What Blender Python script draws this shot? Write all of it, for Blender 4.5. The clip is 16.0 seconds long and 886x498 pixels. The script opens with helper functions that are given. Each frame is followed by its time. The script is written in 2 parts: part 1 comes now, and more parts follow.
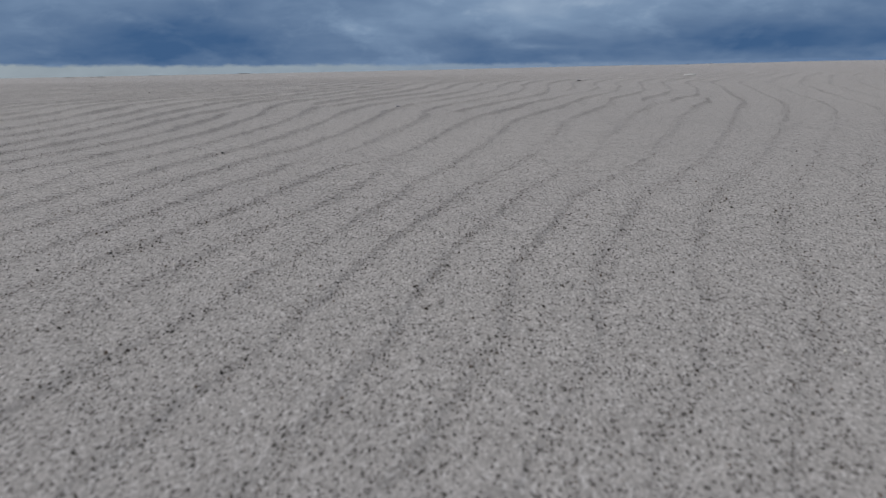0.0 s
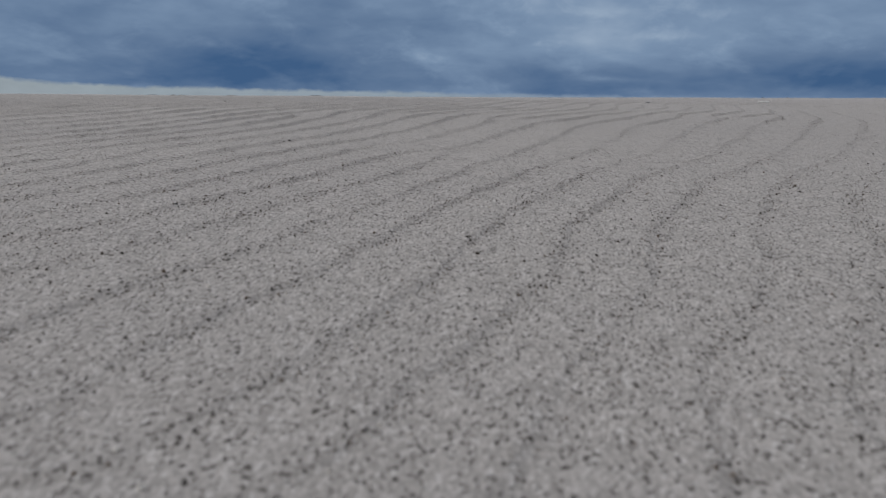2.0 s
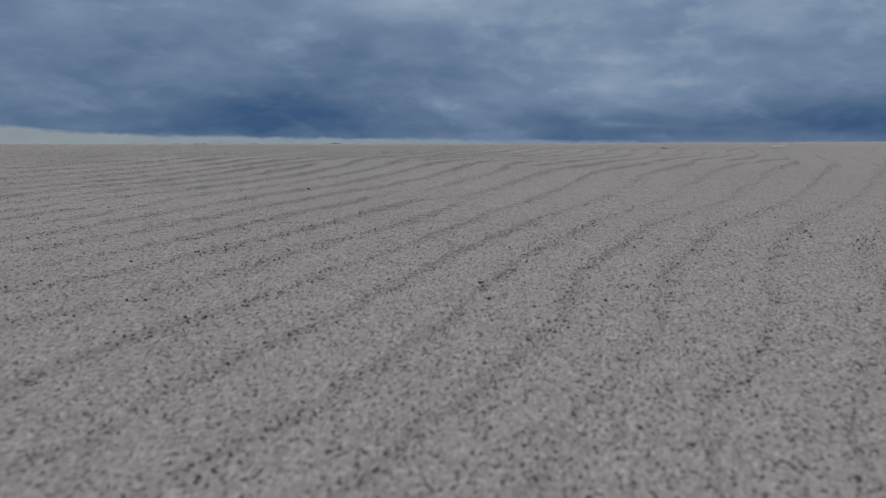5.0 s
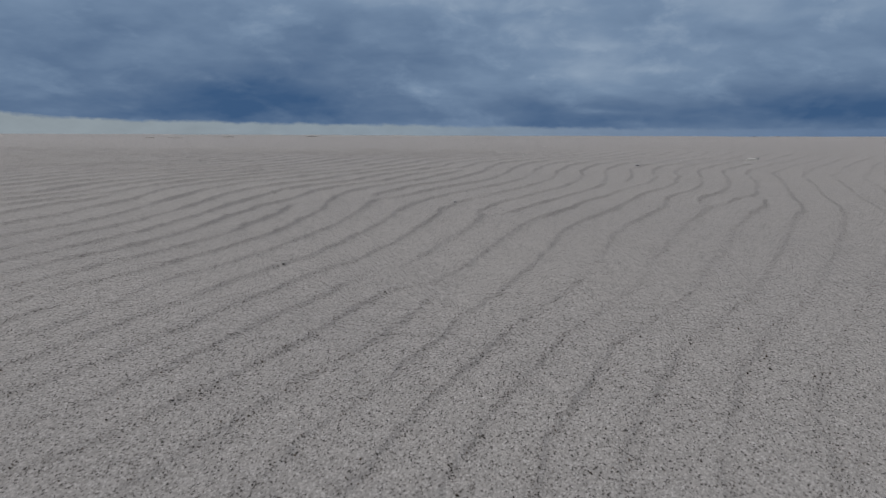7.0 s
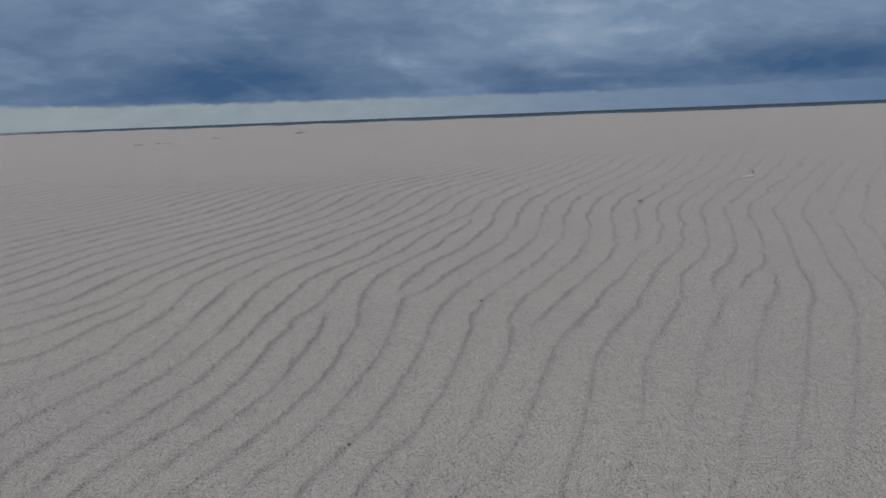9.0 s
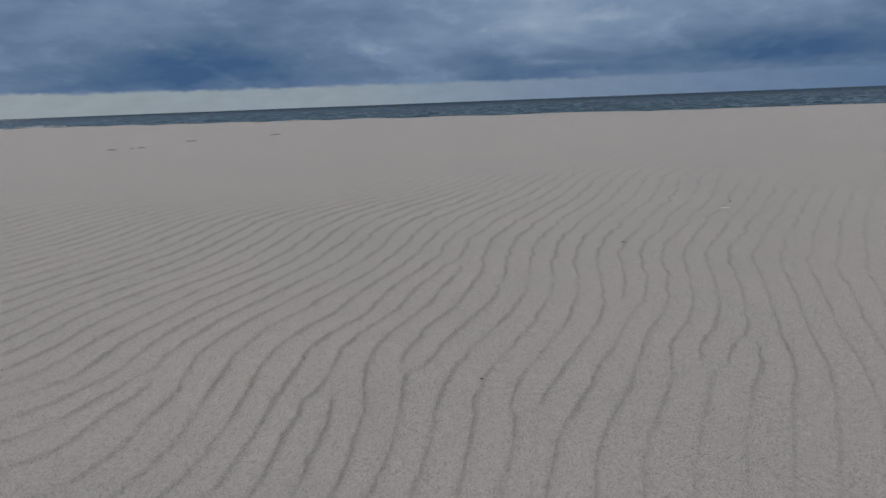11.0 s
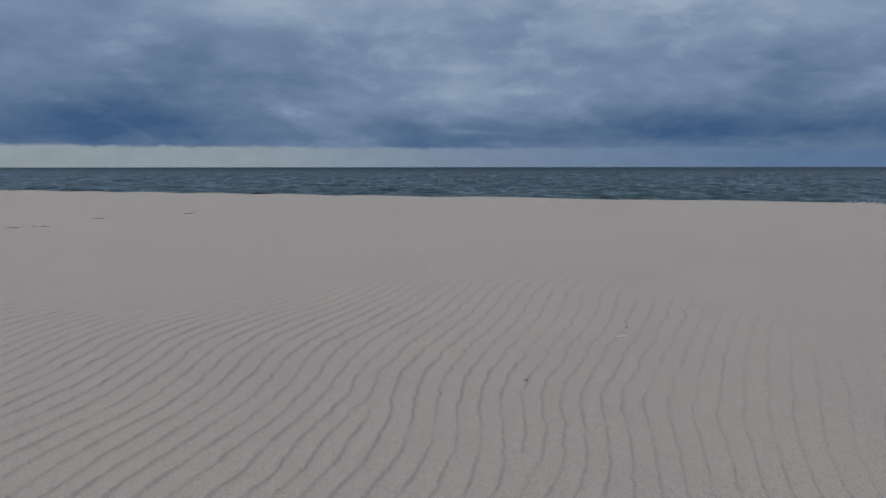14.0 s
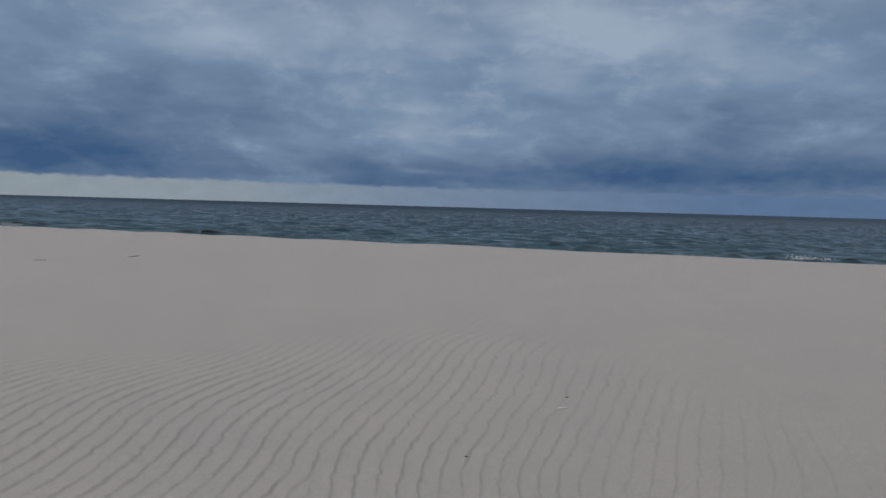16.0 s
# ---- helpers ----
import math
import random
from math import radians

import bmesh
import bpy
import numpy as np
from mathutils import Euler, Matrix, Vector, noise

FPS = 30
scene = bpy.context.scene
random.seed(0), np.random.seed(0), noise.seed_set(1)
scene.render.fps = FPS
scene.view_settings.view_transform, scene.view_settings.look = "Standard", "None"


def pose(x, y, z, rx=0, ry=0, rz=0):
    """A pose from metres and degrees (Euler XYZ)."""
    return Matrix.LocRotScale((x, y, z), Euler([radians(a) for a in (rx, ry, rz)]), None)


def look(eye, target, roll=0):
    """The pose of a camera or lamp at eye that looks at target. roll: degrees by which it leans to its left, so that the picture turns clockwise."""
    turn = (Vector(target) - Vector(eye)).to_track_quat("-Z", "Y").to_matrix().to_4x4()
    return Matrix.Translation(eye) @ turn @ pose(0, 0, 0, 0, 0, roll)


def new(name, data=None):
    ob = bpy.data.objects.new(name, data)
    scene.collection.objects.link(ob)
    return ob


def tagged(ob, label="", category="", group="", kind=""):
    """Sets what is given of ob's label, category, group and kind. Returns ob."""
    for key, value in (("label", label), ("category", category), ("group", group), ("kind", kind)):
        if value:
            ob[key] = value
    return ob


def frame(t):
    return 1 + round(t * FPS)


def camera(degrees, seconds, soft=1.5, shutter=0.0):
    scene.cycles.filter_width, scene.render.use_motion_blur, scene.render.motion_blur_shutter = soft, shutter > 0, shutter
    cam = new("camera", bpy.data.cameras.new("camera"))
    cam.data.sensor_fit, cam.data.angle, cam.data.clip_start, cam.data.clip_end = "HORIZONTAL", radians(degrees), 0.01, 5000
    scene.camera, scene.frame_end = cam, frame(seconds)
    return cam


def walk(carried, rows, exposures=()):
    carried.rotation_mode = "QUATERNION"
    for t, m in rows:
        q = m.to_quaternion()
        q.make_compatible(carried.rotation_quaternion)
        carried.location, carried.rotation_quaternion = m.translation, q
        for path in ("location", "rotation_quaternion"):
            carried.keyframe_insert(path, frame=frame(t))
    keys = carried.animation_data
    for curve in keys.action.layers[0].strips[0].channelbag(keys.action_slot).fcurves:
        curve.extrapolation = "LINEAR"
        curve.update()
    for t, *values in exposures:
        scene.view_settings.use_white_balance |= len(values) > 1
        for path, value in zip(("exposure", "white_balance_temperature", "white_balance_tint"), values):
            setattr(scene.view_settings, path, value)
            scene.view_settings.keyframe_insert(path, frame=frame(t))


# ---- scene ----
cam = camera(60.8, 16.0, soft=1.0)
# seconds, x, y, z, and the turn in degrees
PATH = [
    (0, 0.0750, 0.2366, 0.1649, 77.684, 0.679, 4.069),
    (0.5, 0.0728, 0.2323, 0.1587, 78.652, -0.076, 4.484),
    (1, 0.0784, 0.2285, 0.1325, 78.732, -0.749, 5.874),
    (1.5, 0.0813, 0.2254, 0.1196, 79.831, -1.188, 7.620),
    (2, 0.0815, 0.2278, 0.1146, 79.776, -0.860, 9.140),
    (2.5, 0.0834, 0.2236, 0.1134, 80.139, -0.345, 9.697),
    (3, 0.0836, 0.2222, 0.1135, 81.140, -0.093, 10.011),
    (3.5, 0.0846, 0.2162, 0.1139, 82.799, -0.004, 10.238),
    (4.0, 0.0851, 0.2167, 0.1138, 83.102, -0.041, 10.330),
    (4.2, 0.0848, 0.2163, 0.1133, 83.282, -0.066, 10.273),
    (6.3, 0.0926, 0.2157, 0.1847, 82.744, -1.368, 10.787),
    (6.5, 0.0916, 0.2194, 0.2064, 82.624, -1.502, 10.542),
    (7, 0.0907, 0.2197, 0.2551, 82.193, -0.669, 8.801),
    (7.5, 0.0652, 0.2189, 0.3269, 81.105, 0.789, 6.930),
    (8, 0.0263, 0.2256, 0.4111, 80.123, 0.972, 6.892),
    (8.5, 0.0028, 0.2255, 0.5004, 79.930, 1.241, 7.454),
    (8.7, 0.0041, 0.1999, 0.5425, 80.014, 1.927, 7.765),
    (10.8, -0.0676, 0.1453, 0.8424, 79.283, 2.213, 5.926),
    (11, -0.0629, 0.1473, 0.8684, 79.006, 2.167, 5.426),
    (11.5, -0.0646, 0.1527, 0.9528, 78.998, 1.594, 3.982),
    (12, -0.0681, 0.1531, 1.0299, 79.173, 1.044, 2.685),
    (12.5, -0.0684, 0.1479, 1.0965, 79.803, 0.878, 1.548),
    (13, -0.0516, 0.1228, 1.1523, 81.083, 0.991, 0.685),
    (13.5, -0.0491, 0.1004, 1.1981, 82.443, 0.543, -0.074),
    (14, -0.0260, 0.0707, 1.2479, 83.796, 0.046, -0.705),
    (14.5, -0.0168, 0.0210, 1.3141, 85.386, -0.419, -1.894),
    (15, 0.0157, 0.0346, 1.3419, 86.554, -0.741, -2.363),
    (15.5, 0.0059, -0.0067, 1.3914, 86.906, -1.744, -3.321),
    (16, 0.0002, 0.0000, 1.4551, 86.782, -1.595, -4.268),
]
# the picture darkens and warms a little as more sky comes into view
EXPOSURE = [
    (0, 0.08, 6330, 10), (1.5, 0.06, 6400, 10), (3.0, 0.02, 6400, 10), (3.5, -0.11, 6400, 10), (4.2, -0.14, 6400, 10), (6.5, -0.10, 6400, 10),
    (8.5, -0.06, 6420, 10), (11, -0.03, 6500, 10), (13, -0.01, 6480, 10), (14.5, -0.05, 6470, 10), (16, -0.06, 6470, 10)]
walk(cam, [(t, pose(*p)) for t, *p in PATH], EXPOSURE)
# a phone's small opening, set to the sand just ahead
cam.data.dof.use_dof = True
cam.data.dof.focus_distance = 1.10
cam.data.dof.aperture_fstop = 14.0

# ---------- light ----------
SUN_UP, SUN_TURN = 26.0, 281.0


def math_node(nt, op, a, b=None, c=None):
    n = nt.nodes.new("ShaderNodeMath")
    n.operation = op
    for i, v in enumerate((a, b, c)):
        if v is None:
            continue
        if isinstance(v, (int, float)):
            n.inputs[i].default_value = v
        else:
            nt.links.new(v, n.inputs[i])
    return n.outputs[0]


def ramp_node(nt, fac, stops, mode="LINEAR"):
    n = nt.nodes.new("ShaderNodeValToRGB")
    n.color_ramp.interpolation = mode
    el = n.color_ramp.elements
    while len(el) < len(stops):
        el.new(0.5)
    for e, (p, col) in zip(el, stops):
        e.position = p
        e.color = (*col, 1) if isinstance(col, tuple) else (col, col, col, 1)
    nt.links.new(fac, n.inputs[0])
    return n.outputs[0]


def noise_node(nt, vec, scale, detail=4.0, rough=0.5, distort=0.0):
    n = nt.nodes.new("ShaderNodeTexNoise")
    n.inputs["Scale"].default_value = scale
    n.inputs["Detail"].default_value = detail
    n.inputs["Roughness"].default_value = rough
    n.inputs["Distortion"].default_value = distort
    nt.links.new(vec, n.inputs["Vector"])
    return n.outputs[0]


def mix_node(nt, fac, a, b, mode="MIX"):
    n = nt.nodes.new("ShaderNodeMix")
    n.data_type = "RGBA"
    n.blend_type = mode
    for i, v in ((0, fac), (6, a), (7, b)):
        if isinstance(v, (int, float)):
            n.inputs[i].default_value = v
        elif isinstance(v, tuple):
            n.inputs[i].default_value = (*v, 1)
        else:
            nt.links.new(v, n.inputs[i])
    return n.outputs[2]


world = bpy.data.worlds.new("overcast_sky")
world.use_nodes = True
scene.world = world
nt = world.node_tree
bg = nt.nodes["Background"]
geo = nt.nodes.new("ShaderNodeTexCoord")
sep = nt.nodes.new("ShaderNodeSeparateXYZ")
nt.links.new(geo.outputs["Generated"], sep.inputs[0])
sx, sy, sz = sep.outputs
# the cloud deck seen in perspective: a flat layer over a round earth
den = math_node(nt, "ADD", math_node(nt, "MAXIMUM", sz, 0.0), 0.24)
comb = nt.nodes.new("ShaderNodeCombineXYZ")
nt.links.new(math_node(nt, "DIVIDE", sx, den), comb.inputs[0])
nt.links.new(math_node(nt, "DIVIDE", sy, den), comb.inputs[1])
deck = comb.outputs[0]
big = noise_node(nt, deck, 1.5, 4.0, 0.45, 0.5)
fine = noise_node(nt, deck, 5.2, 5.0, 0.52, 0.2)
wisp = nt.nodes.new("ShaderNodeCombineXYZ")
nt.links.new(sx, wisp.inputs[0])
nt.links.new(math_node(nt, "MULTIPLY", sz, 1.9), wisp.inputs[1])
streak = noise_node(nt, wisp.outputs[0], 7.0, 5.0, 0.52, 0.35)


def bank(cx, cz, wx, wz, gain):
    """A thicker or thinner part of the deck ahead, over the sea."""
    a = math_node(nt, "POWER", math_node(nt, "ABSOLUTE", math_node(nt, "DIVIDE", math_node(nt, "SUBTRACT", sx, cx), wx)), 2.0)
    b = math_node(nt, "POWER", math_node(nt, "ABSOLUTE", math_node(nt, "DIVIDE", math_node(nt, "SUBTRACT", sz, cz), wz)), 2.0)
    e = math_node(nt, "EXPONENT", math_node(nt, "MULTIPLY", math_node(nt, "ADD", a, b), -1.0))
    return math_node(nt, "MULTIPLY", math_node(nt, "MULTIPLY", e, math_node(nt, "MAXIMUM", sy, 0.0)), gain)


cloud = math_node(nt, "ADD", math_node(nt, "MULTIPLY", big, 0.30), math_node(nt, "MULTIPLY", fine, 0.26))
cloud = math_node(nt, "ADD", cloud, math_node(nt, "MULTIPLY", streak, 0.44))
cloud = math_node(nt, "MULTIPLY_ADD", math_node(nt, "SUBTRACT", cloud, 0.50), 1.05, 0.49)
billow = ramp_node(nt, noise_node(nt, wisp.outputs[0], 12.0, 5.0, 0.60, 0.3), [(0.52, 0.0), (0.72, 1.0)])
cloud = math_node(nt, "MULTIPLY_ADD", math_node(nt, "SUBTRACT", billow, 0.12), 0.14, cloud)
cloud = math_node(nt, "MULTIPLY_ADD", math_node(nt, "MINIMUM", math_node(nt, "MAXIMUM", sz, 0.0), 0.35), 0.45, cloud)
for spot in ((0.1, 0.04, 1.2, 0.02, -0.10),
             (-0.41, 0.069, 0.125, 0.022, -0.21), (-0.25, 0.2, 0.125, 0.042, 0.17), (-0.05, 0.215, 0.125, 0.042, 0.15), (0.18, 0.235, 0.125, 0.042, 0.14),
             (0.32, 0.233, 0.125, 0.042, 0.23), (0.5, 0.227, 0.125, 0.042, -0.11), (0.41, 0.177, 0.125, 0.042, 0.06), (0.22, 0.174, 0.125, 0.042, 0.08),
             (0.01, 0.17, 0.125, 0.042, 0.03), (-0.2, 0.158, 0.125, 0.042, -0.03), (-0.34, 0.12, 0.125, 0.042, -0.12), (0.01, 0.113, 0.125, 0.042, 0.08),
             (0.12, 0.098, 0.125, 0.042, 0.15), (0.42, 0.104, 0.125, 0.042, -0.08), (0.53, 0.095, 0.125, 0.042, 0.08), (-0.41, 0.04, 0.125, 0.022, -0.21),
             (-0.27, 0.047, 0.125, 0.022, -0.08), (-0.1, 0.047, 0.125, 0.022, 0.03), (0.08, 0.046, 0.125, 0.022, -0.07), (0.3, 0.05, 0.125, 0.022, -0.17),
             (0.45, 0.049, 0.125, 0.022, -0.17), (0.56, 0.05, 0.125, 0.022, -0.17), (-0.43, 0.142, 0.125, 0.042, -0.03), (0.54, 0.164, 0.125, 0.042, 0.03),
             (0.1, 0.254, 0.125, 0.042, -0.05), (-0.135, 0.08, 0.075, 0.01, 0.1), (0.007, 0.175, 0.142, 0.007, 0.06), (0.06, 0.127, 0.112, 0.006, 0.07),
             (0.12, 0.096, 0.034, 0.006, 0.08), (0.033, 0.046, 0.026, 0.004, 0.13), (0.075, 0.044, 0.03, 0.003, 0.08), (-0.22, 0.185, 0.06, 0.02, 0.06),
             (0.53, 0.096, 0.037, 0.007, 0.07), (0.2, 0.154, 0.04, 0.008, 0.07), (-0.33, 0.105, 0.05, 0.006, 0.06)):
    cloud = math_node(nt, "ADD", cloud, bank(*spot))
clouds = ramp_node(nt, cloud, [(0.15, (0.048, 0.105, 0.215)), (0.42, (0.115, 0.18, 0.29)), (0.62, (0.185, 0.265, 0.385)), (0.85, (0.315, 0.40, 0.51))])
# higher up the deck is thinner and brighter
lift = ramp_node(nt, sz, [(0.2, 0.0), (0.55, 0.45), (1.0, 1.0)])
bright = mix_node(nt, lift, clouds, (0.50, 0.505, 0.515))
# away from the sea the deck is an even pale grey
landward = ramp_node(nt, sy, [(0.2, 0.85), (0.68, 0.0)])
bright = mix_node(nt, landward, bright, (0.40, 0.402, 0.408))
# clear strip under the deck's edge, paler on one side
strip = ramp_node(nt, math_node(nt, "ADD", math_node(nt, "MULTIPLY", sx, 0.5), 0.5),
                  [(0.22, (0.275, 0.32, 0.35)), (0.40, (0.25, 0.305, 0.355)), (0.51, (0.185, 0.25, 0.345)), (0.72, (0.105, 0.175, 0.30))])
puffs = ramp_node(nt, noise_node(nt, wisp.outputs[0], 26.0, 5.0, 0.6), [(0.3, 0.94), (0.7, 1.08)])
strip = mix_node(nt, 1.0, strip, puffs, "MULTIPLY")
ragged = math_node(nt, "MULTIPLY", noise_node(nt, wisp.outputs[0], 19.0, 7.0, 0.68), 0.016)
edge = math_node(nt, "ADD", math_node(nt, "ADD", ragged, math_node(nt, "MULTIPLY", sx, -0.003)), 0.0165)
puff = math_node(nt, "POWER", math_node(nt, "ABSOLUTE", math_node(nt, "DIVIDE", math_node(nt, "ADD", sx, 0.64), 0.045)), 2.0)
edge = math_node(nt, "MULTIPLY_ADD", math_node(nt, "EXPONENT", math_node(nt, "MULTIPLY", puff, -1.0)), 0.006, edge)
above = ramp_node(nt, math_node(nt, "ADD", math_node(nt, "MULTIPLY", math_node(nt, "SUBTRACT", sz, edge), 250.0), 0.5), [(0.0, 0.0), (1.0, 1.0)])
sky_colour = mix_node(nt, above, strip, bright)
nt.links.new(sky_colour, bg.inputs["Color"])
bg.inputs["Strength"].default_value = 1.0

sun = new("sun", bpy.data.lights.new("sun", "SUN"))
sun.data.energy, sun.data.angle, sun.data.color = 1.05, radians(58), (1.0, 0.975, 0.95)
sun.matrix_world = look((0, 0, 0), (-math.sin(radians(SUN_TURN)), -math.cos(radians(SUN_TURN)), -math.tan(radians(SUN_UP))))

# ---------- materials ----------


def new_mat(name, base=(0.5, 0.5, 0.5), rough=0.8):
    m = bpy.data.materials.new(name)
    m.use_nodes = True
    b = m.node_tree.nodes["Principled BSDF"]
    b.inputs["Base Color"].default_value = (*base, 1)
    b.inputs["Roughness"].default_value = rough
    return m, m.node_tree, b


sand, nt, bsdf = new_mat("dry_sand", rough=0.95)
bsdf.inputs["Specular IOR Level"].default_value = 0.12
co = nt.nodes.new("ShaderNodeTexCoord").outputs["Object"]
# the grains lie with the wind, a little longer along it
lie = nt.nodes.new("ShaderNodeMapping")
lie.inputs["Scale"].default_value = (1.05, 0.55, 1.0)
nt.links.new(co, lie.inputs["Vector"])
vor = nt.nodes.new("ShaderNodeTexVoronoi")
vor.inputs["Scale"].default_value = 900.0
nt.links.new(lie.outputs[0], vor.inputs["Vector"])
grain = nt.nodes.new("ShaderNodeSeparateColor")
nt.links.new(vor.outputs["Color"], grain.inputs[0])
tone = ramp_node(nt, grain.outputs[0], [(0.0, (0.035, 0.03, 0.026)), (0.05, (0.12, 0.104, 0.09)), (0.13, (0.39, 0.344, 0.307)), (0.5, (0.49, 0.435, 0.391)), (0.85, (0.60, 0.532, 0.479)), (1.0, (0.74, 0.67, 0.615))])
patch = noise_node(nt, co, 1.1, 3.0, 0.5)
tint = ramp_node(nt, patch, [(0.3, (0.988, 1.039, 1.108)), (0.7, (1.031, 1.082, 1.138))])
clots = ramp_node(nt, noise_node(nt, lie.outputs[0], 75.0, 5.0, 0.72), [(0.28, 0.83), (0.42, 0.97), (0.55, 1.02), (0.72, 1.09)])
tone = mix_node(nt, 1.0, tone, clots, "MULTIPLY")
specks = ramp_node(nt, noise_node(nt, lie.outputs[0], 330.0, 2.0, 0.6), [(0.27, 0.75), (0.40, 0.97), (0.6, 1.0), (0.75, 1.03)])
tone = mix_node(nt, 1.0, tone, specks, "MULTIPLY")
tone = mix_node(nt, 1.0, tone, tint, "MULTIPLY")
# light falloff put into the sand colour: dimmer close by, brighter towards the brow
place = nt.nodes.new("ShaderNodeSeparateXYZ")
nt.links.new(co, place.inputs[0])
light_falloff = ramp_node(nt, math_node(nt, "DIVIDE", math_node(nt, "MULTIPLY_ADD", patch, 4.0, place.outputs[1]), 20.0), [(0.11, 0.94), (0.18, 1.0), (0.6, (1.10, 1.10, 1.115))])
nt.links.new(mix_node(nt, 1.0, tone, light_falloff, "MULTIPLY"), bsdf.inputs["Base Color"])
bump = nt.nodes.new("ShaderNodeBump")
bump.inputs["Strength"].default_value = 0.38
bump.inputs["Distance"].default_value = 0.0008
nt.links.new(vor.outputs["Distance"], bump.inputs["Height"])
bump.invert = True
nt.links.new(bump.outputs[0], bsdf.inputs["Normal"])

SEA = -0.15
water, nt, bsdf = new_mat("sea_water", (0.005, 0.034, 0.060), 0.05)
bsdf.inputs["IOR"].default_value = 1.333
co = nt.nodes.new("ShaderNodeTexCoord").outputs["Object"]
# paler over the shallows, brown where the last low waves stir up the sand
place = nt.nodes.new("ShaderNodeSeparateXYZ")
nt.links.new(co, place.inputs[0])
seaward = math_node(nt, "ADD", math_node(nt, "MULTIPLY", place.outputs[0], 0.379), math_node(nt, "MULTIPLY", place.outputs[1], 0.925))
depth = ramp_node(nt, math_node(nt, "DIVIDE", seaward, 400.0), [(0.075, (0.026, 0.090, 0.130)), (0.12, (0.014, 0.068, 0.112)), (0.3, (0.006, 0.050, 0.096)), (1.0, (0.002, 0.040, 0.086))])
stirred = math_node(nt, "MULTIPLY", ramp_node(nt, math_node(nt, "SUBTRACT", place.outputs[2], SEA), [(0.05, 0.0), (0.10, 1.0)]),
                    ramp_node(nt, math_node(nt, "DIVIDE", seaward, 100.0), [(0.33, 1.0), (0.36, 0.0)]))
nt.links.new(mix_node(nt, stirred, depth, (0.014, 0.010, 0.009)), bsdf.inputs["Base Color"])
turn = nt.nodes.new("ShaderNodeMapping")
turn.inputs["Rotation"].default_value = (0, 0, radians(22))
turn.inputs["Scale"].default_value = (0.5, 1.9, 1.0)
nt.links.new(co, turn.inputs["Vector"])
# small waves lean the surface this way and that, too small for the mesh
tilts = []
for scale, amount, landward in ((0.7, 0.85, 0.19), (2.8, 0.30, 0.06)):
    n = nt.nodes.new("ShaderNodeTexNoise")
    n.inputs["Scale"].default_value = scale
    n.inputs["Detail"].default_value = 3.0
    nt.links.new(turn.outputs[0], n.inputs["Vector"])
    lean = nt.nodes.new("ShaderNodeVectorMath")
    lean.operation = "MULTIPLY_ADD"
    lean.inputs[1].default_value = (amount * 0.6, amount * 1.4, 0.0)
    lean.inputs[2].default_value = (-amount * 0.3, -amount * 0.7 - landward, 0.0)
    nt.links.new(n.outputs["Color"], lean.inputs[0])
    tilts.append(lean.outputs[0])
# far out only the fronts of the waves show
fronts = nt.nodes.new("ShaderNodeCombineXYZ")
nt.links.new(ramp_node(nt, math_node(nt, "DIVIDE", seaward, 400.0), [(0.12, 0.0), (1.0, 1.0)]), fronts.inputs[1])
face = nt.nodes.new("ShaderNodeVectorMath")
face.operation = "SCALE"
face.inputs["Scale"].default_value = -0.22
nt.links.new(fronts.outputs[0], face.inputs[0])
tilts.append(face.outputs[0])
normal = nt.nodes.new("ShaderNodeNewGeometry").outputs["Normal"]
for lean in tilts:
    add = nt.nodes.new("ShaderNodeVectorMath")
    add.operation = "ADD"
    nt.links.new(normal, add.inputs[0])
    nt.links.new(lean, add.inputs[1])
    normal = add.outputs[0]
unit = nt.nodes.new("ShaderNodeVectorMath")
unit.operation = "NORMALIZE"
nt.links.new(normal, unit.inputs[0])
nt.links.new(unit.outputs[0], bsdf.inputs["Normal"])

# ---------- ground ----------


def shore(x):
    """The y of the beach's brow, beyond which it drops to the water."""
    return 19.0 - 0.41 * np.clip(x, -40, 40)


def lattice(x, y, seed):
    """Smooth noise from -1 to 1, with cells one unit wide."""
    xi, yi = np.floor(x), np.floor(y)
    fx, fy = x - xi, y - yi
    fx, fy = fx * fx * (3 - 2 * fx), fy * fy * (3 - 2 * fy)

    def pick(a, b):
        v = np.sin(a * 127.1 + b * 311.7 + seed * 74.7) * 43758.5453
        return 2 * (v - np.floor(v)) - 1

    low = pick(xi, yi) * (1 - fx) + pick(xi + 1, yi) * fx
    high = pick(xi, yi + 1) * (1 - fx) + pick(xi + 1, yi + 1) * fx
    return low * (1 - fy) + high * fy


def land(x, y):
    """The smooth height of the beach: it rises to a low brow."""
    brow = shore(x)
    yy = np.clip(y * 19.0 / brow, -8.0, 19.0)
    z = 0.096 + 0.0225 * yy - 0.114 * np.exp(-np.clip(yy, -0.6, 60) / 1.68)
    z = z - 0.035 * np.exp(-((x + 4.5) / 3.0) ** 2 - ((y - 8.2) / 1.5) ** 2)
    z = z + 0.005 * lattice(x * 0.45, y * 0.3, 3) + 0.004 * lattice(x * 1.3, y * 1.0, 5) * np.clip((y - 1) / 3, 0, 1)
    past = np.clip(y - brow, 0.0, 90.0)
    return z - 0.115 * past * past / (past + 0.6)


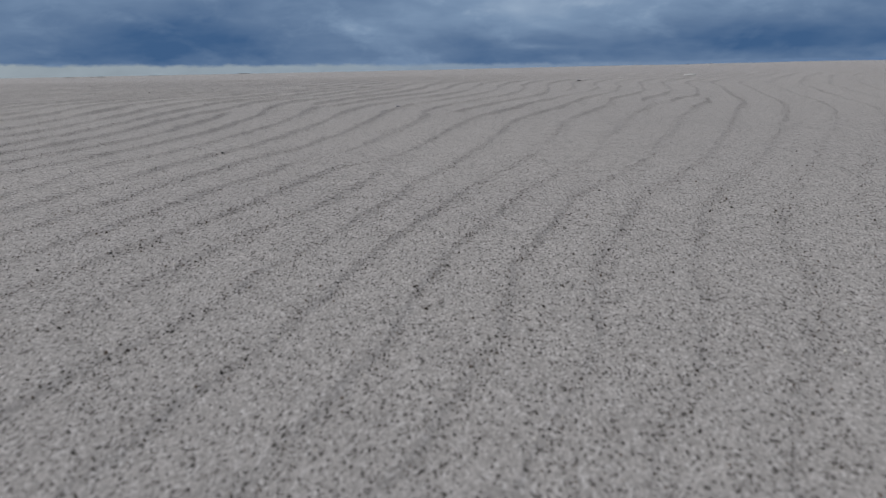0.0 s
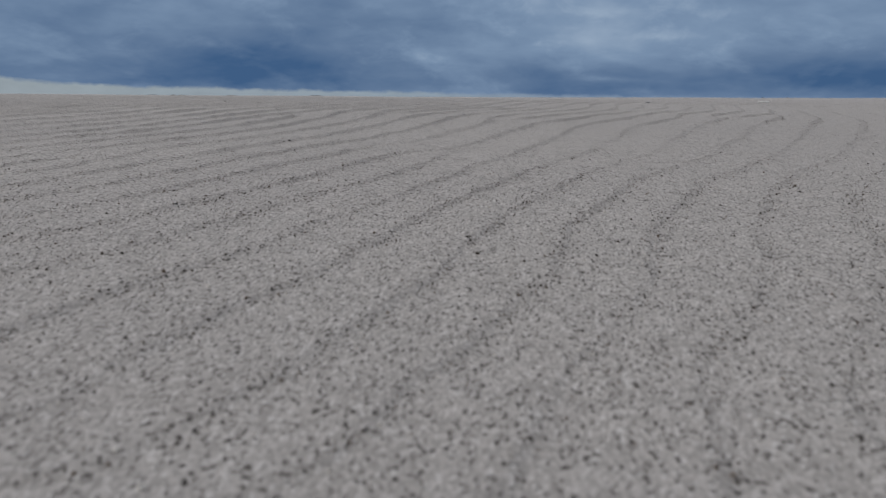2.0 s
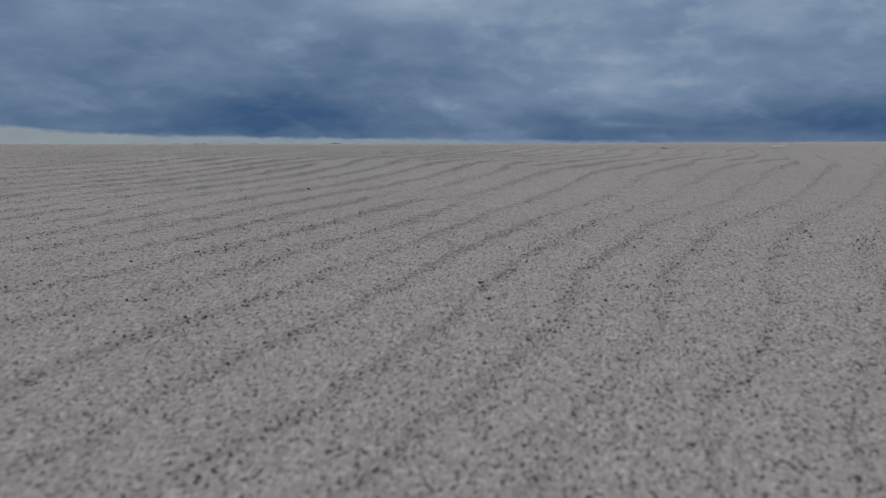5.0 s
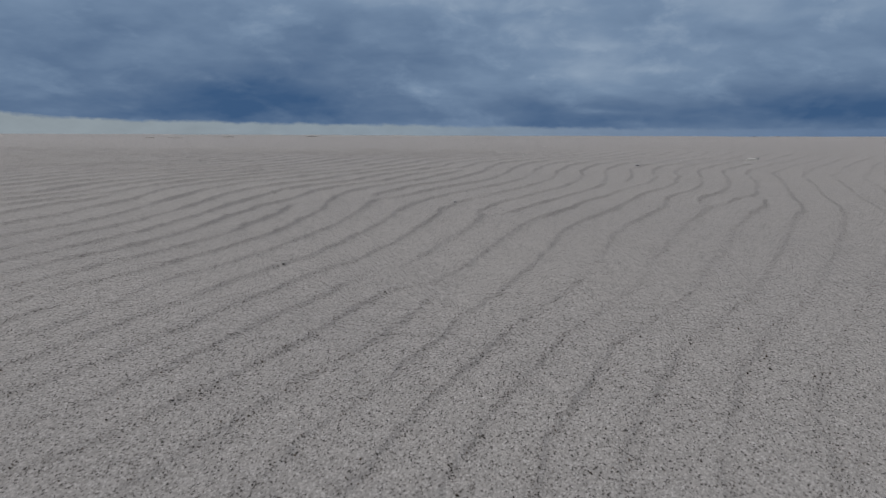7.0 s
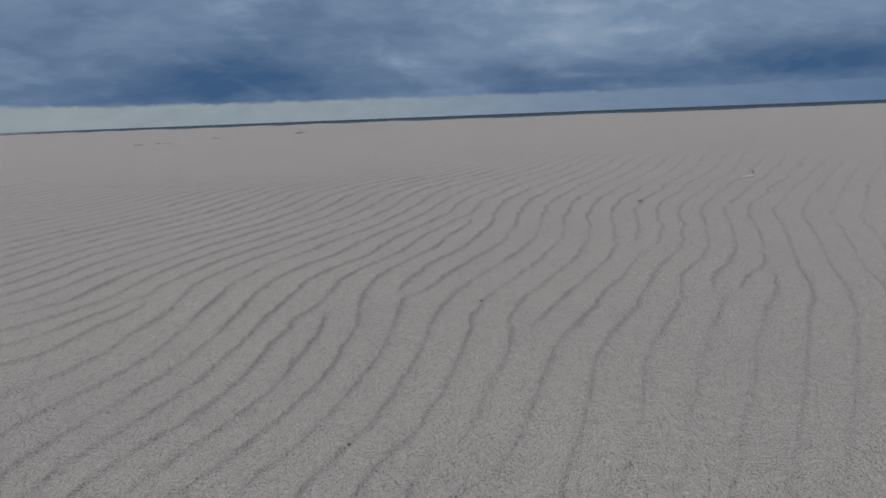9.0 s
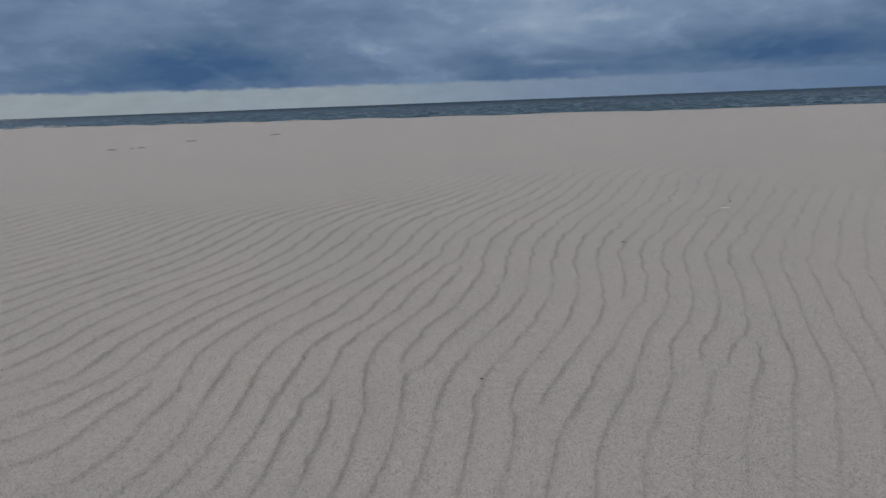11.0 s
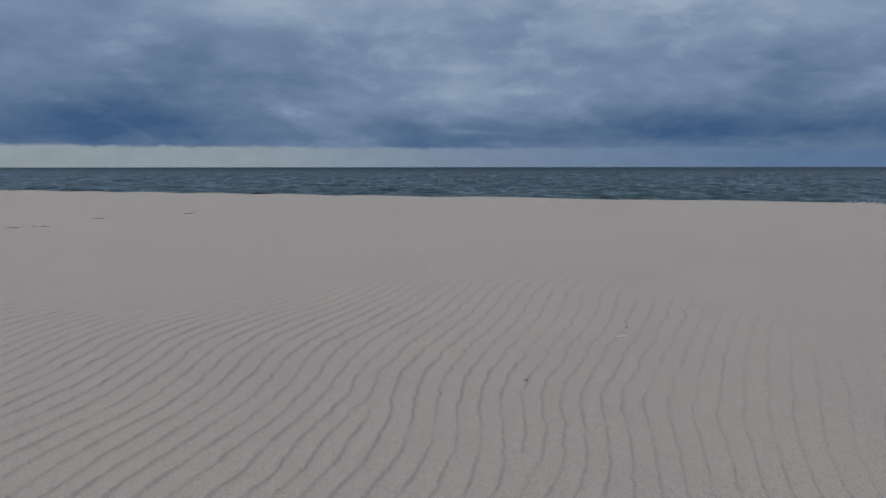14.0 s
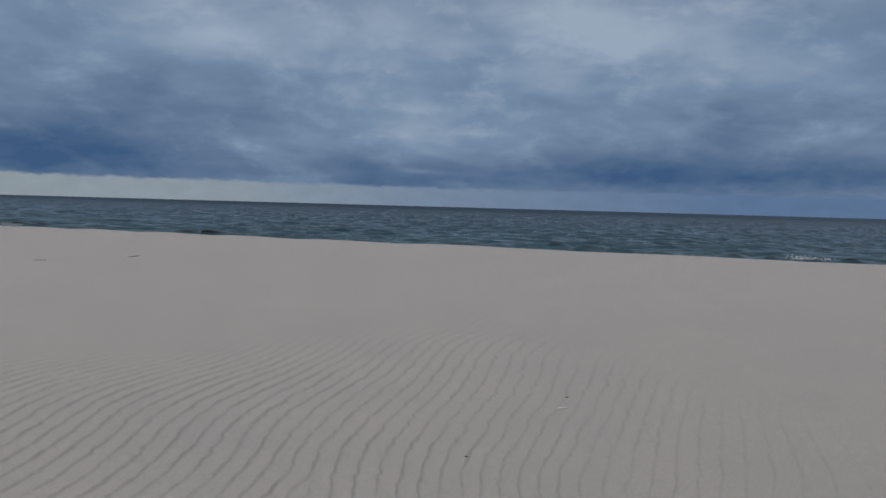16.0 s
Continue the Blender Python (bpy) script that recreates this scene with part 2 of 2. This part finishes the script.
# the run of the ripples: a smooth field, a row of bends for each step across
RUN = [
    -0.13, -10.959, -3.253, -1.076, 0.306, 0.204, -0.044, 0.286, 0.557, -0.08, -0.356, 0.264, -0.125, -0.285,
    20.506, 16.405, 0.255, -0.237, 0.29, -1.094, -0.209, 1.423, -0.054, -0.505, 0.349, -0.564, -0.351, 0.534,
    0.405, -0.683, -0.876, -0.021, 0.808, 0.087, -0.514, 0.167, 0.625, -0.38, -0.202, 0.305, 0.052, -0.278,
    -1.684, -1.5, -0.744, -0.125, 0.403, -0.46, 0.318, 0.264, -0.334, 0.111, -0.093, -0.531, 0.127, 0.236,
    0.175, 0.038, 0.174, -0.225, 0.321, -0.339, -0.075, 0.18, -0.069, -0.136, 0.033, 0.191, -0.158, 0.188,
    0.11, -0.104, 0.123, 0.467, -0.305, -0.245, 0.09, -0.333, -0.265, 0.098, 0.071, 0.061, 0.445, 0.308,
    -0.097, 0.119, -0.25, 0.105, -0.164, 0.045, 0.368, 0.026, 0.073, -0.246, 0.17, -0.038, -0.202, -0.068,]
# short kinks: x, y, reach, push
KINKS = (
    (0.28, 2.97, 0.32, -0.28), (0.79, 3.46, 0.37, 0.23), (-1.12, 1.9, 0.12, 0.3), (-1.33, 2.2, 0.14, -0.28),
    (0.65, 4.07, 0.23, -0.29), (-0.36, 3.09, 0.18, 0.27), (-0.62, 2.72, 0.17, -0.22), (0.45, 2.42, 0.15, 0.19),
    (-0.37, 2.36, 0.27, 0.12), (-0.94, 1.61, 0.19, -0.18), (-0.24, 3.87, 0.22, 0.2), (1.22, 3.0, 0.18, -0.15),
    (-0.16, 1.25, 0.09, 0.21), (1.37, 3.57, 0.21, -0.18), (-0.63, 1.76, 0.12, 0.19), (0.12, 1.4, 0.18, -0.14),
    (-0.7, 2.72, 0.17, -0.19), (-0.43, 2.65, 0.16, 0.18), (-0.15, 0.88, 0.13, -0.15), (0.12, 1.07, 0.15, 0.11),
    (-1.07, 2.37, 0.15, 0.16), (-1.39, 2.74, 0.17, -0.15), (-1.71, 2.77, 0.17, 0.15), (0.84, 3.56, 0.21, 0.17))
# where single ripples end or begin
FORKS = ((-0.382, 2.23, -1), (0.287, 2.874, -1), (-0.571, 2.034, 1), (-1.153, 2.154, 1), (-0.33, 3.447, 1), (0.474, 2.233, -1), (0.633, 2.41, 1), (-0.05, 1.943, -1), (-0.526, 1.107, 1), (-0.083, 1.2, 1))


def phase(x, y):
    """Which ripple a place lies on; whole numbers are the lee faces."""
    # small wander of its own
    loose = 1 + 1.3 * np.clip((y - 2.6) / 2.4, 0, 1)
    x = x + loose * 0.006 * lattice(x * 5.0, y * 5.0, 11) + loose * 0.0050 * lattice(x * 13.0, y * 13.0, 12) + 0.003 * lattice(x * 31.0, y * 31.0, 13) + 0.0022 * lattice(x * 70.0, y * 70.0, 14)
    y = np.clip(y, 0.3, 9.0)
    side = np.arccos(np.clip(x / (y + 0.6) / 0.85, -1, 1))
    deep = np.arccos(np.clip((np.log(y) - 0.45) / 1.65, -1, 1))
    p = 0.0
    for i in range(7):
        a = np.cos(i * side)
        for j in range(14):
            p = p + RUN[14 * i + j] * a * np.cos(j * deep)
    for kx, ky, reach, push in KINKS:
        p = p + push * np.exp(-((x - kx) ** 2 + (y - ky) ** 2) / reach ** 2)
    for fx, fy, turn in FORKS:
        p = p + turn * np.arctan2(y - fy, x - fx) / (2 * math.pi)
    return p


def ripple(x, y):
    """Gentle rise, then a short steep drop, as the wind leaves it."""
    q = phase(x, y)
    h = 0.0
    for k in range(1, 11):
        h = h - np.sin(2 * math.pi * k * q) / k * math.exp(-0.17 * k)
    for fx, fy, _ in FORKS:
        h = h * (1 - 0.85 * np.exp(-((x - fx) ** 2 + (y - fy) ** 2) / 0.05 ** 2))
    return h * np.clip(0.86 + 0.16 * lattice(x * 1.7, y * 1.3, 21) + 0.42 * lattice(x * 6.5, y * 5.5, 22) + 0.38 * lattice(x * 16.0, y * 16.0, 23) + 0.35 * lattice(x * 40.0, y * 40.0, 24), 0.28, 1.6)


def rippled(x, y):
    """How strong the ripples are at a place."""
    reach = 6.2 + 2.3 * np.exp(-((x - 0.8) / 1.5) ** 2) - 0.5 * np.clip(x - 1.2, 0, 3) + 0.25 * lattice(x * 1.1, y * 0.6, 31)
    far = np.clip((reach - y) / (0.5 + 2.0 * np.clip((x + 2.2) / 2.5, 0, 1)), 0, 1)
    near = np.clip(0.12 + 0.42 * y, 0.24, 1.0) + 0.25 * np.clip((y - 2.2) / 1.8, 0, 1) * np.clip(0.6 - x, 0, 1)
    side = np.clip((6.0 - np.abs(x)) / 2.0, 0, 1) * np.clip((y + 0.4) / 0.5, 0, 1)
    near = near * (1 - 0.45 * np.clip(x / 0.35, 0, 1) * np.clip((2.3 - y) / 0.9, 0, 1))
    return far * near * side * np.clip(1.02 - 1.1 * x / (np.abs(y) + 0.6), 0.40, 1.15)


def ground_height(x, y):
    z = land(x, y)
    z = z + 0.0024 * ripple(x, y) * rippled(x, y)
    return z + 0.0006 * lattice(x * 40.0, y * 40.0, 41) * np.clip(2.5 - y, 0, 1)


def sheet(name, xs, ys, zs, mat, smooth=True):
    """A mesh from a grid of points: rows by columns."""
    rows, cols = xs.shape
    me = bpy.data.meshes.new(name)
    me.vertices.add(rows * cols)
    me.vertices.foreach_set("co", np.stack([xs, ys, zs], -1).ravel())
    i = np.arange(rows * cols).reshape(rows, cols)
    quads = np.stack([i[:-1, :-1], i[:-1, 1:], i[1:, 1:], i[1:, :-1]], -1).reshape(-1, 4)
    n = len(quads)
    me.loops.add(4 * n)
    me.loops.foreach_set("vertex_index", quads.ravel().astype(np.int32))
    me.polygons.add(n)
    me.polygons.foreach_set("loop_start", np.arange(0, 4 * n, 4, dtype=np.int32))
    me.update(calc_edges=True)
    me.polygons.foreach_set("use_smooth", np.full(n, smooth))
    me.materials.append(mat)
    return new(name, me)


front = np.radians(np.arange(-44, 38.51, 0.11))
back = np.radians(np.arange(42, 313.1, 4.0))
turns = np.concatenate([front, back, [front[0] + 2 * math.pi]])
radii = np.concatenate([[0.0], np.exp(np.arange(math.log(0.1), math.log(9.0), 0.0034)), np.exp(np.linspace(math.log(9.1), math.log(3000), 90))])
R, T = np.meshgrid(radii, turns, indexing="ij")
gx, gy = 0.05 + R * np.sin(T), -0.02 + R * np.cos(T)
gz = np.maximum(ground_height(gx, gy), -12.0)
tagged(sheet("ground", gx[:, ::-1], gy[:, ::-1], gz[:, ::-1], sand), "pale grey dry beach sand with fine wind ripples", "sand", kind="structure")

# ---------- sea ----------
turns = np.radians(np.concatenate([np.arange(-78, -43, 1.5), np.arange(-43, 38, 0.18), np.arange(39, 78.1, 1.5)]))
radii = np.concatenate([np.exp(np.arange(math.log(19), math.log(400), 0.005)), np.exp(np.linspace(math.log(402), math.log(4950), 90))])
R, T = np.meshgrid(radii, turns, indexing="ij")
wx, wy = R * np.sin(T), R * np.cos(T)
wz = np.zeros_like(wx)
rng = random.Random(4)
for k in range(16):
    length = 0.55 * 1.10 ** k * rng.uniform(0.9, 1.1)
    a = math.radians(90 + 22 + rng.gauss(0, 15))
    amp = 0.018 * length ** 0.6
    ph = (wx * math.cos(a) + wy * math.sin(a)) * 2 * math.pi / length + rng.uniform(0, 6.28)
    ph = ph + 1.6 * lattice(wx / length * 0.35, wy / length * 0.35, 50 + k)
    wz += amp * (0.8 - 1.9 * np.abs(np.sin(ph / 2)) ** 1.3) * np.clip((length * 190 - R) / (length * 90), 0, 1)
# the last low breakers before the beach
tilt = math.atan(0.41)
along, out = wx * math.cos(tilt) - wy * math.sin(tilt), wx * math.sin(tilt) + wy * math.cos(tilt)
for c, d, size, tall in ((-2.9, 31.9, 1.0, 0.24), (1.7, 30.6, 1.1, 0.22), (5.6, 30.6, 0.9, 0.20), (-22.2, 30.5, 2.0, 0.22), (-28.0, 29.8, 1.6, 0.16), (-34.0, 31.5, 2.4, 0.24),
                         (-12.0, 31.0, 2.2, 0.13), (-6.5, 33.5, 1.6, 0.15), (10.0, 31.5, 1.6, 0.16), (-76.0, 53.0, 5.0, 0.35), (-40.0, 36.0, 3.0, 0.22)):
    back = out - d + 0.25 * lattice(along * 0.8, out * 0.2, 70)
    slope = np.where(back < 0, 0.22, 0.8)
    wz += 0.85 * tall * np.exp(-(back / slope) ** 2 - ((along - c) / (1.5 * size)) ** 2)
tagged(sheet("water", wx[:, ::-1], wy[:, ::-1], SEA + wz[:, ::-1], water), "dark grey-green choppy sea under heavy cloud", "sea", kind="structure")

# ---------- loose coarse grains ----------
coarse, nt, bsdf = new_mat("dark_grain", rough=0.8)
bsdf.inputs["Specular IOR Level"].default_value = 0.05
info = nt.nodes.new("ShaderNodeNewGeometry")
nt.links.new(ramp_node(nt, info.outputs["Random Per Island"], [(0.0, (0.032, 0.026, 0.022)), (0.4, (0.085, 0.066, 0.054)), (0.6, (0.18, 0.135, 0.105)), (0.72, (0.30, 0.27, 0.25)), (0.8, (0.66, 0.62, 0.58)), (1.0, (0.80, 0.77, 0.72))]), bsdf.inputs["Base Color"])
gen = np.random.default_rng(7)
n = 1000000
r = np.where(np.arange(n) < 450000, 1.3, 3.2) * np.sqrt(gen.uniform(0.002, 1.0, n))
t = np.radians(gen.uniform(-44, 46, n) * -1)
px, py = 0.08 + r * np.sin(t), 0.05 + r * np.cos(t)
q = phase(px, py) % 1.0
lee = 0.42 * np.exp(-((q - 0.04) / 0.09) ** 2) + 0.35 * np.exp(-((q - 0.97) / 0.06) ** 2)
keep = gen.uniform(0, 1, n) < 0.022 * np.clip(2.7 - r, 0.0, 1.0) + lee * np.clip(rippled(px, py), 0.45, 1.0)
keep &= gen.uniform(0, 1, n) < np.clip((r - 0.12) / 0.6, 0.10, 1.0) * np.where(np.arange(n) < 450000, np.clip((1.3 - r) / 0.7, 0, 1), np.clip((3.2 - r) / 1.2, 0, 1))
px, py, r = px[keep], py[keep], r[keep]
n = len(px)
size = np.clip(gen.lognormal(-7.80, 0.42, n), 0.0002, 0.0014)
octa = np.array([(1, 0, 0), (0, 1, 0), (-1, 0, 0), (0, -1, 0), (0, 0, 1), (0, 0, -1)], float)
faces = np.array([(0, 1, 4), (1, 2, 4), (2, 3, 4), (3, 0, 4), (1, 0, 5), (2, 1, 5), (3, 2, 5), (0, 3, 5)])
spin = gen.uniform(0, 6.28, n)
v = octa[None] * (size[:, None] * gen.uniform(0.7, 1.3, (n, 6)))[:, :, None]
vx = v[..., 0] * np.cos(spin)[:, None] - v[..., 1] * np.sin(spin)[:, None] + px[:, None]
vy = v[..., 0] * np.sin(spin)[:, None] + v[..., 1] * np.cos(spin)[:, None] + py[:, None]
vz = v[..., 2] * 0.95 + (ground_height(px, py) + size * 0.35)[:, None]
me = bpy.data.meshes.new("coarse_grains")
me.vertices.add(6 * n)
me.vertices.foreach_set("co", np.stack([vx, vy, vz], -1).ravel())
tri = (faces[None] + 6 * np.arange(n)[:, None, None]).reshape(-1)
me.loops.add(len(tri))
me.loops.foreach_set("vertex_index", tri.astype(np.int32))
me.polygons.add(len(tri) // 3)
me.polygons.foreach_set("loop_start", np.arange(0, len(tri), 3, dtype=np.int32))
me.update(calc_edges=True)
me.polygons.foreach_set("use_smooth", np.full(len(tri) // 3, True))
me.materials.append(coarse)
tagged(new("coarse_grains", me), "loose dark coarse sand grains gathered along the ripples", "sand grains", kind="stuff")

# ---------- things on the sand ----------


def part(name, bm, material, parent=None, label=""):
    """One mesh from a bmesh, under a thing or on its own."""
    me = bpy.data.meshes.new(name)
    bmesh.ops.recalc_face_normals(bm, faces=bm.faces)
    bm.to_mesh(me)
    bm.free()
    for p in me.polygons:
        p.use_smooth = True
    me.materials.append(material)
    ob = new(name, me)
    ob.parent = parent
    if label:
        ob["label"] = label
    return ob


def mottled(name, dark, light, rough, scale):
    m, nt, b = new_mat(name, rough=rough)
    co = nt.nodes.new("ShaderNodeTexCoord").outputs["Object"]
    n = noise_node(nt, co, scale, 5.0, 0.6, 0.3)
    nt.links.new(ramp_node(nt, n, [(0.3, dark), (0.7, light)]), b.inputs["Base Color"])
    bump = nt.nodes.new("ShaderNodeBump")
    bump.inputs["Strength"].default_value = 0.5
    bump.inputs["Distance"].default_value = 0.001
    nt.links.new(n, bump.inputs["Height"])
    nt.links.new(bump.outputs[0], b.inputs["Normal"])
    return m


blue_black = mottled("mussel_shell", (0.012, 0.013, 0.018), (0.045, 0.045, 0.06), 0.4, 300.0)
pale_shell = mottled("pale_shell", (0.55, 0.52, 0.48), (0.75, 0.73, 0.70), 0.5, 300.0)
bleached = mottled("bleached_reed", (0.76, 0.75, 0.72), (0.86, 0.85, 0.83), 0.7, 250.0)
drift = mottled("driftwood", (0.07, 0.06, 0.05), (0.15, 0.13, 0.11), 0.9, 60.0)
weed = mottled("dried_seaweed", (0.17, 0.155, 0.135), (0.29, 0.262, 0.23), 0.9, 80.0)
stone = mottled("dark_stone", (0.03, 0.03, 0.032), (0.08, 0.075, 0.07), 0.6, 200.0)
foam_white = mottled("sea_foam", (0.70, 0.73, 0.75), (0.86, 0.88, 0.90), 0.8, 12.0)


def rest(ob, x, y, turn=0.0, sink=0.0, tip=0.0):
    """Sets a thing down on the sand."""
    z = float(ground_height(np.array([x]), np.array([y]))[0])
    ob.matrix_world = pose(x, y, z - sink, tip, 0, turn)
    return ob


def shell(length, mat):
    """One domed half of a bivalve: pointed at the hinge, with a rim's thickness and growth lines."""
    bm = bmesh.new()
    n, m = 14, 7
    layers = []
    for skin in (1.0, 0.86):
        rings = []
        for j in range(m + 1):
            f = j / m
            ring = []
            for i in range(n):
                a = 2 * math.pi * i / n
                wide = 0.30 + 0.05 * math.cos(a)
                x = (math.cos(a) * 0.5 + 0.10 * math.cos(2 * a)) * f * length
                y = math.sin(a) * wide * f * length * (1.0 if math.cos(a) > 0 else 0.85)
                z = 0.26 * length * (math.sqrt(max(0.0, 1 - f * f * 0.96)) - 0.2) * skin + 0.006 * length * math.sin(f * 40)
                ring.append(bm.verts.new((x * (0.94 + 0.06 * skin), y * (0.94 + 0.06 * skin), z)))
            rings.append(ring)
        layers.append(rings)
    for rings in layers:
        for a, b in zip(rings, rings[1:]):
            for i in range(n):
                k = (i + 1) % n
                bm.faces.new((a[i], a[k], b[k], b[i]))
    for i in range(n):
        k = (i + 1) % n
        bm.faces.new((layers[0][-1][i], layers[0][-1][k], layers[1][-1][k], layers[1][-1][i]))
    bmesh.ops.remove_doubles(bm, verts=bm.verts, dist=length * 1e-4)
    return part("shell", bm, mat)


def tube(points, radii, sides=7, wobble=0.0, seed=0):
    """A closed tapered rod along points."""
    rng = random.Random(seed)
    bm = bmesh.new()
    rings = []
    for k, (p, r) in enumerate(zip(points, radii)):
        a = Vector(points[max(k - 1, 0)])
        b = Vector(points[min(k + 1, len(points) - 1)])
        q = (b - a).to_track_quat("Z", "Y")
        ring = []
        for i in range(sides):
            t = 2 * math.pi * i / sides
            d = r * (1 + wobble * rng.uniform(-1, 1))
            ring.append(bm.verts.new(Vector(p) + q @ Vector((math.cos(t) * d, math.sin(t) * d, 0))))
        rings.append(ring)
    for a, b in zip(rings, rings[1:]):
        for i in range(sides):
            k = (i + 1) % sides
            bm.faces.new((a[i], a[k], b[k], b[i]))
    bm.faces.new(rings[0])
    bm.faces.new(rings[-1])
    return bm


def pebble(size, seed, flat=0.6):
    rng = random.Random(seed)
    bm = bmesh.new()
    bmesh.ops.create_icosphere(bm, subdivisions=2, radius=size / 2)
    for v in bm.verts:
        d = v.co.normalized()
        k = 1 + 0.22 * noise.noise(d * 1.6 + Vector((seed, 0, 0)))
        v.co = Vector((v.co.x * k * 1.15, v.co.y * k * 0.9, v.co.z * k * flat))
    return part("pebble", bm, stone)


GROUP = "shells on the rippled sand"
tagged(rest(shell(0.032, blue_black), 1.235, 4.921, 40, 0.001), "small blue-black mussel shell on pale sand beside a white reed", "shell", GROUP)
tagged(rest(shell(0.025, blue_black), 0.438, 3.800, 10, 0.001), "small dark mussel shell lying on rippled sand", "shell", GROUP)
tagged(rest(shell(0.014, blue_black), -0.174, 2.137, -30, 0.001), "tiny dark shell piece lying on rippled sand", "shell", GROUP)
tagged(rest(shell(0.030, pale_shell), -0.14, 5.08, 70, 0.001), "small pale broken shell on smooth sand", "shell", GROUP)
tagged(rest(shell(0.03, pale_shell), -0.066, 7.64, 20, 0.001), "pale shell chip on smooth sand", "shell", GROUP)
tagged(rest(shell(0.016, pale_shell), 0.715, 4.349, 15, 0.001), "small pale shell chip on rippled sand", "shell", GROUP)

reed = part("reed", tube([(-0.036, 0.000, 0.003), (-0.015, 0.003, 0.004), (0.01, 0.003, 0.004), (0.028, -0.001, 0.003)], [0.004, 0.006, 0.006, 0.004], 8, 0.1, 3), bleached)
tagged(rest(reed, 1.15, 4.66, 2), "short bleached white reed stem lying on the sand", "reed")

for k, (x, y, size) in enumerate(((3.85, 16.04, 0.05), (-1.199, 2.393, 0.006), (-1.352, 2.437, 0.006), (-1.257, 3.10, 0.008), (-0.481, 2.382, 0.004), (-1.099, 1.61, 0.005), (4.604, 17.156, 0.05), (-0.329, 1.325, 0.0045), (-0.227, 0.793, 0.0035))):
    tagged(rest(pebble(size, k), x, y, 37 * k, size * 0.1), "small dark stone half sunk in pale sand", "stone", "dark stones on the sand")


def clump(name, size, mat, seed, label, category):
    """A low tangle of flat dried blades."""
    rng = random.Random(seed)
    top = new(name)
    for _ in range(6):
        x, y = rng.gauss(0, size * 0.28), rng.gauss(0, size * 0.14)
        a = rng.gauss(0.2, 0.5)
        run = size * rng.uniform(0.25, 0.5)
        pts = [(x + math.cos(a) * run * (f - 0.5), y + math.sin(a) * run * (f - 0.5), 0.001 + 0.004 * math.sin(math.pi * f) * rng.uniform(0.4, 1)) for f in (0, 0.25, 0.5, 0.75, 1)]
        part("blade", tube(pts, [0.001, 0.003, 0.004, 0.003, 0.001], 6, 0.3, rng.random()), mat, top)
    return tagged(top, label, category)


branch = new("driftwood")
part("stem", tube([(-0.17, 0.02, 0.002), (-0.09, 0.0, 0.004), (0, 0.01, 0.005), (0.08, 0.0, 0.005), (0.17, 0.03, 0.003)], [0.003, 0.005, 0.007, 0.006, 0.003], 8, 0.2, 5), drift, branch)
part("twig", tube([(0.0, 0.01, 0.005), (0.05, -0.02, 0.008), (0.11, -0.05, 0.006)], [0.004, 0.004, 0.002], 7, 0.2, 6), drift, branch)
tagged(rest(branch, -4.556, 14.11, 72), "dark weathered driftwood twig lying on smooth sand", "driftwood")
tagged(rest(clump("seaweed", 0.30, weed, 11, "", ""), -5.783, 13.21, 8), "dark dried seaweed clump flat on smooth sand", "seaweed", "dried seaweed on the beach")
tagged(rest(clump("seaweed", 0.30, weed, 12, "", ""), -6.415, 11.69, 6), "brown dried seaweed clump flat on smooth sand", "seaweed", "dried seaweed on the beach")
tagged(rest(clump("seaweed", 0.22, weed, 13, "", ""), -6.12, 11.87, 12), "thin trailing end of dried seaweed on sand", "seaweed", "dried seaweed on the beach")


def foam(along_shore, seaward, spread, count, seed):
    """A torn heap of small bubbles and flecks where a low wave breaks."""
    rng = random.Random(seed)
    bm = bmesh.new()
    for _ in range(count):
        a, o = along_shore + rng.gauss(0, spread), seaward + rng.gauss(0, 0.22)
        x, y = a * math.cos(tilt) + o * math.sin(tilt), -a * math.sin(tilt) + o * math.cos(tilt)
        r = rng.uniform(0.006, 0.022)
        m = Matrix.Translation((x, y, SEA + 0.05 + abs(rng.gauss(0, 0.05)))) @ Matrix.Diagonal((rng.uniform(1, 2.4), 1, rng.uniform(0.5, 0.9), 1))
        bmesh.ops.create_icosphere(bm, subdivisions=1, radius=r, matrix=m)
    ob = part("foam", bm, foam_white)
    return tagged(ob, "torn white foam where a low wave breaks", "sea foam", kind="stuff")


foam(4.05, 30.2, 0.24, 200, 1)
foam(4.7, 30.3, 0.2, 50, 4)
foam(-75.5, 52.4, 1.3, 90, 2)
foam(-80.5, 53.5, 0.5, 25, 3)
